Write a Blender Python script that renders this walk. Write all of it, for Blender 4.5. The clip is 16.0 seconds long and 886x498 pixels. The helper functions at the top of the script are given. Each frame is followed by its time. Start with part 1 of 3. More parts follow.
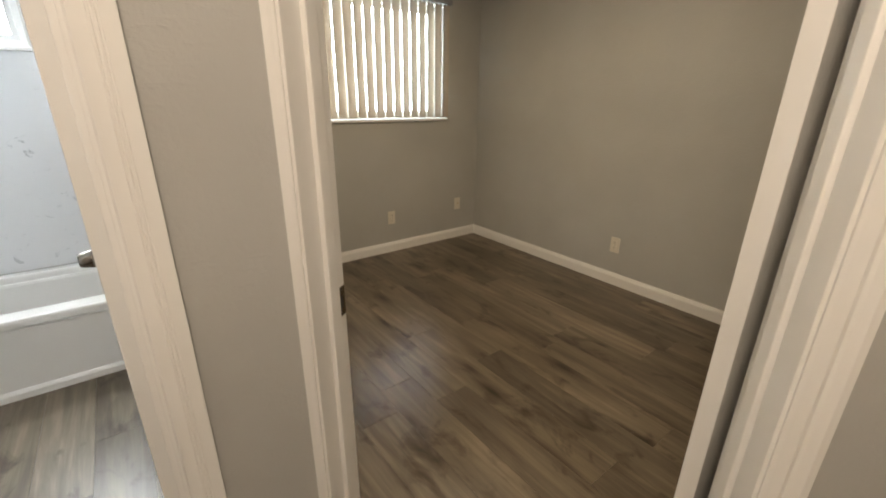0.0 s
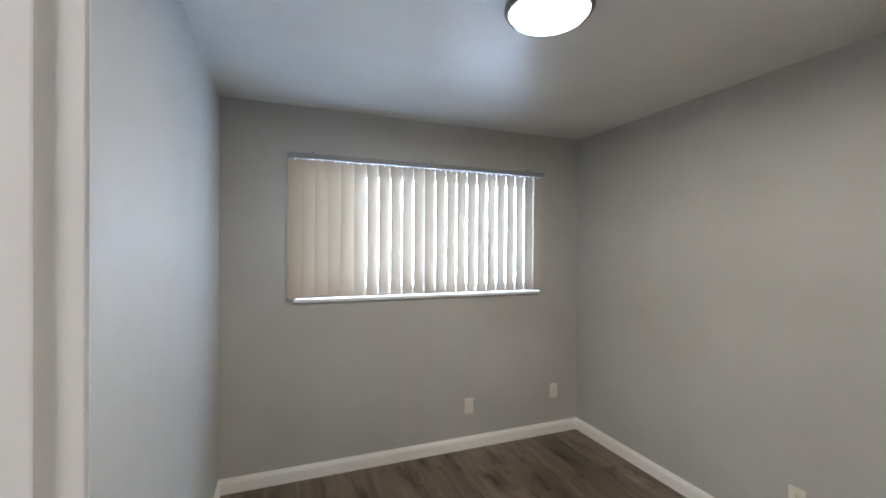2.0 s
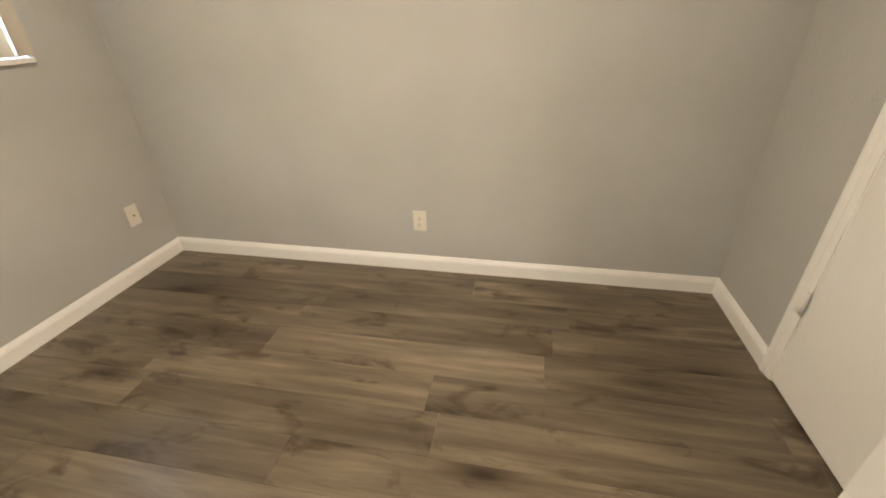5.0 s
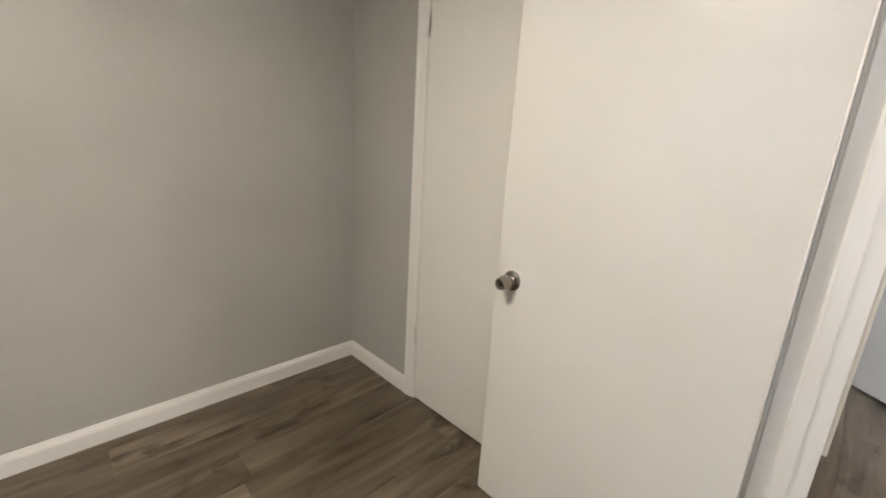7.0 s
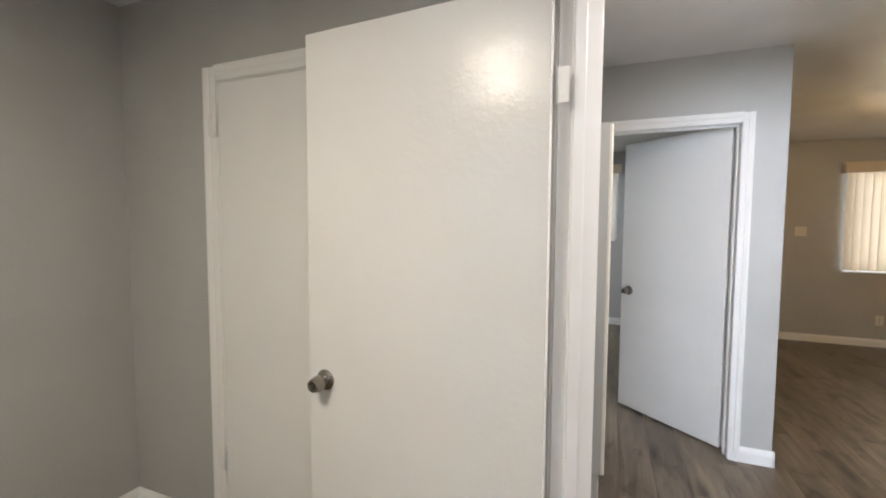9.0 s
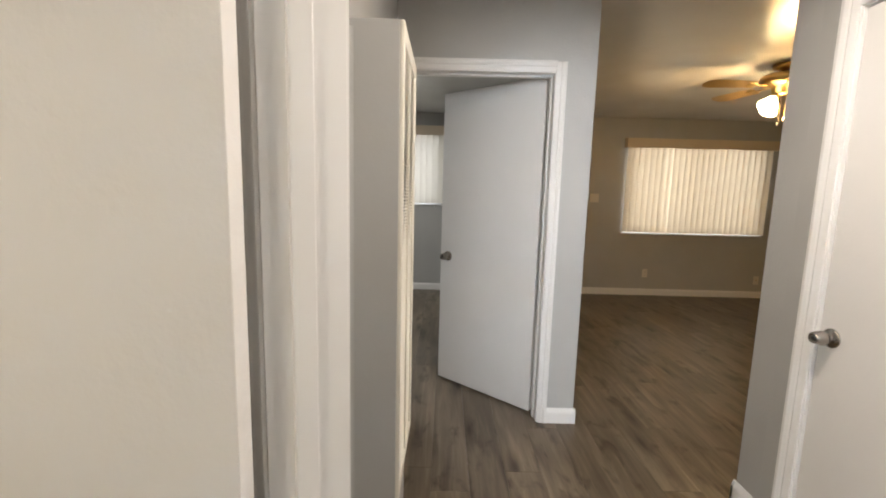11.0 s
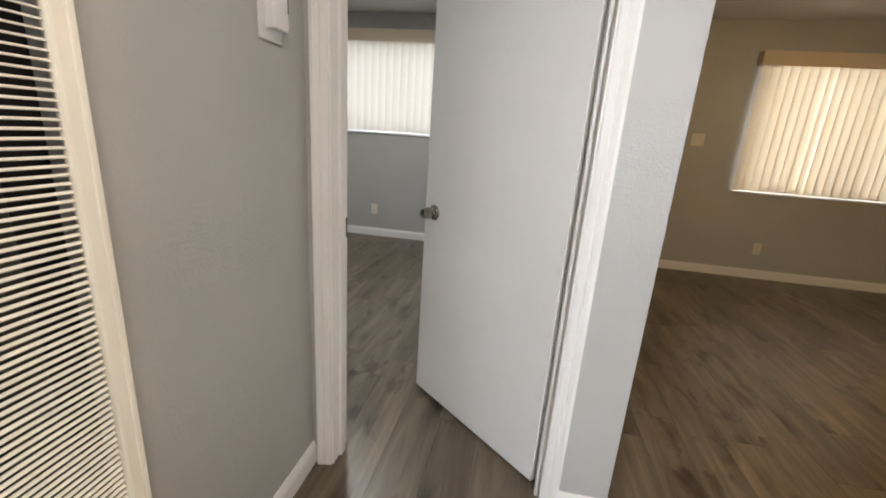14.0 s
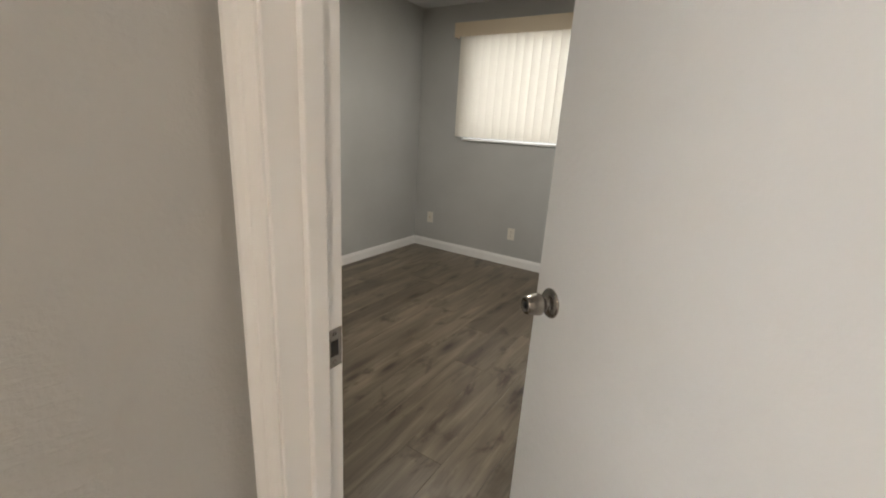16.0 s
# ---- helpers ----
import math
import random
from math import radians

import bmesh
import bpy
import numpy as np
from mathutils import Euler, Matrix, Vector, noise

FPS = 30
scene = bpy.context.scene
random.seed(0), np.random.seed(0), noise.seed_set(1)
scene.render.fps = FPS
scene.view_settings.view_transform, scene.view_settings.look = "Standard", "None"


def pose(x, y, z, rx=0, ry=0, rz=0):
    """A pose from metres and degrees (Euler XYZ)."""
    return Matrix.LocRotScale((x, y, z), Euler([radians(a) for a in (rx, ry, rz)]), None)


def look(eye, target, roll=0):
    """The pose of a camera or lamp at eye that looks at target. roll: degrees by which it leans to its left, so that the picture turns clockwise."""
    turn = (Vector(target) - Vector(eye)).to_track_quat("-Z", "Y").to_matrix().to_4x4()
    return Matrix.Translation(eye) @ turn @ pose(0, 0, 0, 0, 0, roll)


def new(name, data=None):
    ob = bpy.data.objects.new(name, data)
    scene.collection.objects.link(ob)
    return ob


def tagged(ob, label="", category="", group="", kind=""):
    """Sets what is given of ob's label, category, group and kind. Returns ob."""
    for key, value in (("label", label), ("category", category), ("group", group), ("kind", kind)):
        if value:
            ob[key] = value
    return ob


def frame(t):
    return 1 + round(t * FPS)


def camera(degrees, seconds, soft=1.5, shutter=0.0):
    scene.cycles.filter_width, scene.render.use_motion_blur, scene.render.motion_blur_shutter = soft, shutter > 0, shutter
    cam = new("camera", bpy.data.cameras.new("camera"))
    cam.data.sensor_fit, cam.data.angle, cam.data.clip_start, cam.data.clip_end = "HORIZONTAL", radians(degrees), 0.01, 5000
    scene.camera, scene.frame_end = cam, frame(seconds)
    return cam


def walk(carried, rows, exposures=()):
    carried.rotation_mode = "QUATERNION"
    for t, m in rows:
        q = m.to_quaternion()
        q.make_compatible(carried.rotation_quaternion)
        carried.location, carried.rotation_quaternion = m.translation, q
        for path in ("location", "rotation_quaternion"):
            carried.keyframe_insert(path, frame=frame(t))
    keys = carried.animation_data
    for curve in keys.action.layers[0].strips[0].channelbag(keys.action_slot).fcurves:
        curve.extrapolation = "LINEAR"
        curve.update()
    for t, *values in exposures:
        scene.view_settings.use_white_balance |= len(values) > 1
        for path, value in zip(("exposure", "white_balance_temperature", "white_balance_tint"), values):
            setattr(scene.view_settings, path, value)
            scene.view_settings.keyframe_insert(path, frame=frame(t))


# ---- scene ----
cam = camera(93.7, 16.0, soft=1.9)
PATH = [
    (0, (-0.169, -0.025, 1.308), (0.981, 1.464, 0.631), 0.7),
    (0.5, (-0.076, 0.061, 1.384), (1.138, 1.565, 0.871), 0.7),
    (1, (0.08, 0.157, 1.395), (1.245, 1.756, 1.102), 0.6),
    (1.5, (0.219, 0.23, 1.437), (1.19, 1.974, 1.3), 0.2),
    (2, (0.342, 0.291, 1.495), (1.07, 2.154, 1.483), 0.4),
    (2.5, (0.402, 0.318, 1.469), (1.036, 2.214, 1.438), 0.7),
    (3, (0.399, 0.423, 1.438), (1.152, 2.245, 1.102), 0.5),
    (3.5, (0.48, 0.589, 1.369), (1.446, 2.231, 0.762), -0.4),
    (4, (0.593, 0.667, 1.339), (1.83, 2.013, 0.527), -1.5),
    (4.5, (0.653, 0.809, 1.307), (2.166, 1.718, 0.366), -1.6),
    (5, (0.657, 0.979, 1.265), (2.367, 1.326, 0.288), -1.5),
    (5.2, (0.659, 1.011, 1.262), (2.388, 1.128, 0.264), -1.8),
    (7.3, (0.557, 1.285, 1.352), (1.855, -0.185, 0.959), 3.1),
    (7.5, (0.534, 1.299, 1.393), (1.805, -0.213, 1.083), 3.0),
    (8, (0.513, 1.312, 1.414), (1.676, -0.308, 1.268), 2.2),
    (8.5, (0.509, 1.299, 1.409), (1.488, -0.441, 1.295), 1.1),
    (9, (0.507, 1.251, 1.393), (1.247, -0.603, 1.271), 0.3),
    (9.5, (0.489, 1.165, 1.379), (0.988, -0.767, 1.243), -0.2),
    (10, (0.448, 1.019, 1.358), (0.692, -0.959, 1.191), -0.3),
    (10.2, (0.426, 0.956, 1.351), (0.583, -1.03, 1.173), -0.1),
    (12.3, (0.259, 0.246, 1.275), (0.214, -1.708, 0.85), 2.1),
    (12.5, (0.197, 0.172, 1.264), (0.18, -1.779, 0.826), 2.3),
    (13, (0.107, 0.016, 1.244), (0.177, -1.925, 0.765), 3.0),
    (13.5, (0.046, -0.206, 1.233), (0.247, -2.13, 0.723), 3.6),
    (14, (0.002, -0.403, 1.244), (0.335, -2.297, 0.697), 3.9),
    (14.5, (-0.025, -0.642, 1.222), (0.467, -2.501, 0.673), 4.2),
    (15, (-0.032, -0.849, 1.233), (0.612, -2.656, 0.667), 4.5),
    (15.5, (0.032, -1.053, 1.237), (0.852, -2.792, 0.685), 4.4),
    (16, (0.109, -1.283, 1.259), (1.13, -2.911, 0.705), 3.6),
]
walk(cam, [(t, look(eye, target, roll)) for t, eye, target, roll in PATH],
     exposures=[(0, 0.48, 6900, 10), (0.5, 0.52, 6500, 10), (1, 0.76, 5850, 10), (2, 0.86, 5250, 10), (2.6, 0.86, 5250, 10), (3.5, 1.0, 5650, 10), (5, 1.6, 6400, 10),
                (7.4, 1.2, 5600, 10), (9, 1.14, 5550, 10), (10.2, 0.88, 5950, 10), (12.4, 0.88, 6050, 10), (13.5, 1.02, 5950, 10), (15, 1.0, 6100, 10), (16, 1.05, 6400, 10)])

# ---------------------------------------------------------------- world, sun, lights
world = bpy.data.worlds.new("world")
scene.world = world
world.use_nodes = True
wn = world.node_tree
sky = wn.nodes.new("ShaderNodeTexSky")
sky.sky_type = "NISHITA"
sky.sun_disc = False
sky.sun_elevation, sky.sun_rotation = radians(50), radians(100)
wn.links.new(sky.outputs[0], wn.nodes["Background"].inputs[0])
wn.nodes["Background"].inputs[1].default_value = 0.10

sun = new("sun", bpy.data.lights.new("sun", "SUN"))
sun.data.energy, sun.data.angle, sun.data.color = 3.0, radians(0.6), (1.0, 0.95, 0.88)
sun.matrix_world = look((40, 8, 50), (0, 0, 0))


def area(name, m, w, h, watts, color):
    ob = new(name, bpy.data.lights.new(name, "AREA"))
    ob.data.shape, ob.data.size, ob.data.size_y = "RECTANGLE", w, h
    ob.data.energy, ob.data.color = watts, color
    ob.matrix_world = m
    return ob


def disc(name, place, radius, watts, color):
    ob = new(name, bpy.data.lights.new(name, "AREA"))
    ob.data.shape, ob.data.size = "DISK", radius * 2
    ob.data.energy, ob.data.color = watts, color
    ob.location = place
    return ob


def bulb(name, place, watts, color, radius=0.04):
    ob = new(name, bpy.data.lights.new(name, "POINT"))
    ob.data.energy, ob.data.color, ob.data.shadow_soft_size = watts, color, radius
    ob.location = place
    return ob


# sky light standing in the window openings, outside the blinds
area("window_light_bedroom", look((1.34, 3.75, 1.55), (1.34, 0, 1.8)), 2.6, 1.6, 185, (0.70, 0.86, 1.0))
area("window_light_living", look((-2.98, -5.65, 1.57), (-2.98, 0, 1.4)), 2.8, 1.9, 62, (0.93, 0.96, 1.0))
area("window_light_second", look((1.35, -5.65, 1.72), (1.35, 0, 1.5)), 2.6, 1.6, 56, (0.90, 0.95, 1.0))
area("window_light_bath", look((-0.72, 3.24, 1.85), (-0.72, 0, 1.6)), 0.5, 0.5, 45, (0.85, 0.93, 1.0))
# lamps
disc("bedroom_bulb", (1.24, 1.555, 2.298), 0.13, 13.5, (1.0, 0.80, 0.56))
disc("hall_bulb", (-0.28, -0.16, 2.298), 0.13, 12.0, (1.0, 0.83, 0.67))
# fill added to brighten the second bedroom; its lamp is never in view
disc("second_fill", (1.35, -3.35, 2.298), 0.13, 12, (1.0, 0.95, 0.86))

# ---------------------------------------------------------------- materials


def mat(name, color, rough=0.5, metal=0.0, spec=0.5):
    m = bpy.data.materials.new(name)
    m.use_nodes = True
    b = m.node_tree.nodes["Principled BSDF"]
    b.inputs["Base Color"].default_value = (*color, 1)
    b.inputs["Roughness"].default_value = rough
    b.inputs["Metallic"].default_value = metal
    b.inputs["Specular IOR Level"].default_value = spec
    return m


def node(m, kind, **values):
    n = m.node_tree.nodes.new(kind)
    for key, value in values.items():
        n.inputs[key.replace("_", " ")].default_value = value
    return n


def wire(m, a, b):
    m.node_tree.links.new(a, b)


def coords(m, scale=(1, 1, 1), kind="Object"):
    tc = m.node_tree.nodes.new("ShaderNodeTexCoord")
    mp = m.node_tree.nodes.new("ShaderNodeMapping")
    mp.inputs["Scale"].default_value = scale
    wire(m, tc.outputs[kind], mp.inputs["Vector"])
    return mp.outputs["Vector"]


def ramp(m, fac, stops):
    r = m.node_tree.nodes.new("ShaderNodeValToRGB")
    while len(r.color_ramp.elements) < len(stops):
        r.color_ramp.elements.new(0.5)
    for e, (p, c) in zip(r.color_ramp.elements, stops):
        e.position, e.color = p, (*c, 1)
    wire(m, fac, r.inputs["Fac"])
    return r.outputs["Color"]


def bump(m, heights, strength=0.3, distance=0.002):
    bsdf = m.node_tree.nodes["Principled BSDF"]
    last = None
    for h, s in heights:
        bn = node(m, "ShaderNodeBump", Strength=s * strength, Distance=distance)
        wire(m, h, bn.inputs["Height"])
        if last:
            wire(m, last, bn.inputs["Normal"])
        last = bn.outputs["Normal"]
    wire(m, last, bsdf.inputs["Normal"])


def mixed(m, fac, a, b, blend="MIX"):
    n = m.node_tree.nodes.new("ShaderNodeMix")
    n.data_type, n.blend_type = "RGBA", blend
    if isinstance(fac, float):
        n.inputs[0].default_value = fac
    else:
        wire(m, fac, n.inputs[0])
    for k, v in ((6, a), (7, b)):
        if isinstance(v, tuple):
            n.inputs[k].default_value = (*v, 1)
        else:
            wire(m, v, n.inputs[k])
    return n.outputs[2]


def paint(name, color, rough, peel=0.35, spread=0.06, peel_scale=110.0, trowel=0.0):
    """Rolled wall paint: faint mottling, orange-peel relief and a few bumps."""
    m = mat(name, color, rough, spec=0.4)
    bsdf = m.node_tree.nodes["Principled BSDF"]
    v = coords(m)
    big = node(m, "ShaderNodeTexNoise", Scale=1.7, Detail=4.0)
    wire(m, v, big.inputs["Vector"])
    lo = tuple(c * (1 - spread) for c in color)
    hi = tuple(min(1, c * (1 + spread)) for c in color)
    wire(m, ramp(m, big.outputs["Fac"], [(0.3, lo), (0.7, hi)]), bsdf.inputs["Base Color"])
    fine = node(m, "ShaderNodeTexNoise", Scale=peel_scale, Detail=2.0)
    wire(m, v, fine.inputs["Vector"])
    mid = node(m, "ShaderNodeTexNoise", Scale=9.0, Detail=3.0)
    wire(m, v, mid.inputs["Vector"])
    # sparse plaster chips
    lump = node(m, "ShaderNodeTexVoronoi", Scale=11.0, Randomness=1.0)
    wire(m, v, lump.inputs["Vector"])
    lumps = ramp(m, lump.outputs["Distance"], [(0.0, (1, 1, 1)), (0.045, (0.6, 0.6, 0.6)), (0.065, (0, 0, 0))])
    # patches of slanting trowel strokes
    turned = m.node_tree.nodes.new("ShaderNodeMapping")
    turned.inputs["Rotation"].default_value = (0.6, 0.6, 0.0)
    turned.inputs["Scale"].default_value = (28, 28, 110)
    wire(m, v, turned.inputs["Vector"])
    stroke = node(m, "ShaderNodeTexNoise", Scale=1.0, Detail=3.0, Roughness=0.6)
    wire(m, turned.outputs[0], stroke.inputs["Vector"])
    where = node(m, "ShaderNodeTexNoise", Scale=2.6, Detail=2.0)
    wire(m, v, where.inputs["Vector"])
    strokes = mixed(m, 1.0, ramp(m, stroke.outputs["Fac"], [(0.50, (0, 0, 0)), (0.68, (1, 1, 1))]),
                    ramp(m, where.outputs["Fac"], [(0.52, (0, 0, 0)), (0.68, (1, 1, 1))]), "MULTIPLY")
    bump(m, [(fine.outputs["Fac"], 0.45), (mid.outputs["Fac"], 1.3), (lumps, 0.7 * trowel), (strokes, 0.55 * trowel)], peel, 0.003)
    return m


HSIDE = paint("grey_panel_paint", (0.465, 0.463, 0.447), 0.45, peel=0.15, spread=0.04)
WALL = paint("grey_wall_paint", (0.472, 0.470, 0.455), 0.46, peel=0.75, trowel=0.6)
CEIL = paint("ceiling_paint", (0.80, 0.795, 0.78), 0.25, peel=0.22, peel_scale=45.0)
TRIM = paint("white_trim_paint", (0.85, 0.84, 0.82), 0.34, peel=0.10, spread=0.03, peel_scale=30.0)
DOOR = paint("white_door_paint", (0.85, 0.84, 0.82), 0.27, peel=0.5, spread=0.03, peel_scale=70.0)
HEAT = paint("cream_enamel", (0.80, 0.77, 0.68), 0.38, peel=0.05, spread=0.03)
PLATE = mat("ivory_plastic", (0.74, 0.70, 0.62), 0.35)
WHITE = mat("white_plastic", (0.80, 0.80, 0.79), 0.35)
BLACK = mat("shade_black", (0.012, 0.012, 0.013), 0.7)
SLOT = mat("dark_slot", (0.03, 0.028, 0.025), 0.6)
METAL = mat("brushed_nickel", (0.30, 0.275, 0.245), 0.22, 1.0)
BRASS = mat("aged_brass", (0.52, 0.38, 0.16), 0.32, 1.0)
ALU = mat("aluminium", (0.72, 0.73, 0.74), 0.35, 0.9)
VALANCE = mat("beige_vinyl", (0.72, 0.61, 0.46), 0.5)
STUCCO = paint("stucco", (0.52, 0.44, 0.34), 0.9, peel=1.0, spread=0.1)
GROUND = paint("dry_ground", (0.22, 0.20, 0.16), 0.95, peel=1.0, spread=0.2, peel_scale=30)
TUB = mat("white_enamel", (0.82, 0.81, 0.79), 0.12)
# silver head rail with its shadow put into a dark grey base
RAIL = mat("shaded_silver_rail", (0.30, 0.31, 0.32), 0.5)
BLADE = mat("light_wood_blade", (0.50, 0.36, 0.16), 0.4)


def wood():
    """Grey-brown vinyl plank: long grain, dark smoky patches and small knots; each plank differs."""
    m = mat("plank_oak", (0.2, 0.15, 0.11), 0.42, spec=0.45)
    bsdf = m.node_tree.nodes["Principled BSDF"]
    info = m.node_tree.nodes.new("ShaderNodeObjectInfo")
    tc = m.node_tree.nodes.new("ShaderNodeTexCoord")
    shift = m.node_tree.nodes.new("ShaderNodeVectorMath")
    shift.operation = "SCALE"
    shift.inputs[0].default_value = (37.0, 91.0, 13.0)
    wire(m, info.outputs["Random"], shift.inputs["Scale"])
    add = m.node_tree.nodes.new("ShaderNodeVectorMath")
    add.operation = "ADD"
    wire(m, tc.outputs["Object"], add.inputs[0])
    wire(m, shift.outputs[0], add.inputs[1])

    def tex(scale, detail, rough=0.6, sc=1.0):
        mp = m.node_tree.nodes.new("ShaderNodeMapping")
        mp.inputs["Scale"].default_value = scale
        wire(m, add.outputs[0], mp.inputs["Vector"])
        n = node(m, "ShaderNodeTexNoise", Scale=sc, Detail=detail, Roughness=rough)
        n.inputs["Distortion"].default_value = 0.6
        wire(m, mp.outputs[0], n.inputs["Vector"])
        return n.outputs["Fac"]

    grain = tex((120, 4.0, 1), 5)
    streak = tex((20, 1.5, 1), 6)
    smoke = tex((8.0, 3.6, 1), 4)
    cloud = tex((3.0, 0.9, 1), 2)
    base = ramp(m, streak, [(0.28, (0.088, 0.069, 0.048)), (0.5, (0.142, 0.115, 0.083)), (0.70, (0.215, 0.178, 0.131))])
    dark = ramp(m, smoke, [(0.28, (0.30, 0.26, 0.22)), (0.36, (0.58, 0.55, 0.51)), (0.44, (0.96, 0.96, 0.95)), (0.9, (1.10, 1.10, 1.10))])
    col = mixed(m, 1.0, base, dark, "MULTIPLY")
    col = mixed(m, 1.0, col, ramp(m, cloud, [(0.35, (0.70, 0.68, 0.66)), (0.6, (1.08, 1.08, 1.08))]), "MULTIPLY")
    lines = ramp(m, grain, [(0.3, (0.84, 0.83, 0.82)), (0.6, (1.04, 1.04, 1.04))])
    col = mixed(m, 0.7, col, lines, "MULTIPLY")
    mp = m.node_tree.nodes.new("ShaderNodeMapping")
    mp.inputs["Scale"].default_value = (6.5, 1.7, 1)
    wire(m, add.outputs[0], mp.inputs["Vector"])
    kn = node(m, "ShaderNodeTexVoronoi", Scale=1.0, Randomness=1.0)
    wire(m, mp.outputs[0], kn.inputs["Vector"])
    knots = ramp(m, kn.outputs["Distance"], [(0.0, (0.06, 0.05, 0.04)), (0.06, (0.20, 0.17, 0.14)), (0.13, (0.58, 0.55, 0.52)), (0.30, (1, 1, 1))])
    col = mixed(m, 0.95, col, knots, "MULTIPLY")
    tone = ramp(m, info.outputs["Random"], [(0.0, (0.84, 0.83, 0.82)), (0.5, (1.0, 0.99, 0.97)), (1.0, (1.14, 1.13, 1.11))])
    col = mixed(m, 1.0, col, tone, "MULTIPLY")
    wire(m, col, bsdf.inputs["Base Color"])
    rr = m.node_tree.nodes.new("ShaderNodeMapRange")
    rr.inputs["To Min"].default_value, rr.inputs["To Max"].default_value = 0.26, 0.42
    wire(m, streak, rr.inputs["Value"])
    wire(m, rr.outputs[0], bsdf.inputs["Roughness"])
    bump(m, [(grain, 1.0)], 0.25, 0.0008)
    return m


def marble():
    m = mat("marbled_panel", (0.74, 0.75, 0.77), 0.22)
    bsdf = m.node_tree.nodes["Principled BSDF"]
    v = coords(m, (9, 9, 14))
    n = node(m, "ShaderNodeTexNoise", Scale=1.0, Detail=7.0, Roughness=0.75)
    n.inputs["Distortion"].default_value = 1.2
    wire(m, v, n.inputs["Vector"])
    v2 = coords(m, (2, 2, 2))
    cloud = node(m, "ShaderNodeTexNoise", Scale=1.0, Detail=3.0)
    wire(m, v2, cloud.inputs["Vector"])
    fleck = ramp(m, n.outputs["Fac"], [(0.33, (0.16, 0.17, 0.19)), (0.39, (0.74, 0.75, 0.77)), (1.0, (0.78, 0.79, 0.8))])
    wire(m, mixed(m, cloud.outputs["Fac"], fleck, (0.76, 0.77, 0.79)), bsdf.inputs["Base Color"])
    return m


def vane(name, color, glow, through_share):
    """Vinyl blind vane: light passes through it."""
    m = mat(name, color, 0.45)
    bsdf = m.node_tree.nodes["Principled BSDF"]
    out = m.node_tree.nodes["Material Output"]
    tr = m.node_tree.nodes.new("ShaderNodeBsdfTranslucent")
    tr.inputs["Color"].default_value = (*glow, 1)
    mx = m.node_tree.nodes.new("ShaderNodeMixShader")
    mx.inputs[0].default_value = through_share
    wire(m, bsdf.outputs[0], mx.inputs[1])
    wire(m, tr.outputs[0], mx.inputs[2])
    wire(m, mx.outputs[0], out.inputs["Surface"])
    return m


def lit(name, color, strength):
    m = mat(name, color, 0.4)
    b = m.node_tree.nodes["Principled BSDF"]
    b.inputs["Emission Color"].default_value = (*color, 1)
    b.inputs["Emission Strength"].default_value = strength
    return m


def glass():
    m = mat("window_glass", (1, 1, 1), 0.0)
    b = m.node_tree.nodes["Principled BSDF"]
    b.inputs["Transmission Weight"].default_value = 1.0
    b.inputs["IOR"].default_value = 1.45
    return m


WOOD, MARBLE, GLASS = wood(), marble(), glass()
# ivory vinyl darkened to tan: the backlit tone is put into its base
VANE_A = vane("backlit_tan_vane", (0.50, 0.43, 0.34), (0.90, 0.70, 0.48), 0.012)
VANE_B = vane("cream_vane", (0.80, 0.72, 0.58), (0.88, 0.69, 0.45), 0.115)
VANE_C = vane("pale_vane", (0.80, 0.76, 0.68), (0.84, 0.74, 0.60), 0.085)
LAMP_DISC = lit("lamp_diffuser", (1.0, 0.86, 0.66), 7.0)
SHADE = lit("lit_frosted_shade", (1.0, 0.74, 0.36), 10.0)

# ---------------------------------------------------------------- mesh helpers


def box(bm, lo, hi, bevel=0.0, m=None):
    """An axis-aligned box from corner lo to corner hi, in the frame m."""
    c = [(a + b) / 2 for a, b in zip(lo, hi)]
    s = [max(abs(b - a), 1e-5) for a, b in zip(lo, hi)]
    r = bmesh.ops.create_cube(bm, size=1.0)
    bmesh.ops.scale(bm, vec=s, verts=r["verts"])
    bmesh.ops.translate(bm, vec=c, verts=r["verts"])
    verts = r["verts"]
    if bevel:
        edges = list({e for v in verts for e in v.link_edges})
        g = bmesh.ops.bevel(bm, geom=edges, offset=bevel, segments=2, affect="EDGES", profile=0.6)
        verts = list({v for f in g["faces"] for v in f.verts} | {v for v in verts if v.is_valid})
    if m is not None:
        bmesh.ops.transform(bm, matrix=m, verts=[v for v in verts if v.is_valid])
    return bm


def lathe(bm, profile, m=None, steps=24):
    """A turned body: profile of (radius, height) about z, in the frame m."""
    rings = []
    for r, z in profile:
        if r < 1e-6:
            rings.append([bm.verts.new((0, 0, z))])
        else:
            rings.append([bm.verts.new((r * math.cos(2 * math.pi * i / steps), r * math.sin(2 * math.pi * i / steps), z)) for i in range(steps)])
    for a, b in zip(rings, rings[1:]):
        for i in range(steps):
            j = (i + 1) % steps
            q = [a[i % len(a)], a[j % len(a)], b[j % len(b)], b[i % len(b)]]
            q = list(dict.fromkeys(q))
            if len(q) > 2:
                bm.faces.new(q).smooth = True
    vs = [v for ring in rings for v in ring]
    bmesh.ops.recalc_face_normals(bm, faces=bm.faces)
    if m is not None:
        bmesh.ops.transform(bm, matrix=m, verts=vs)
    return bm


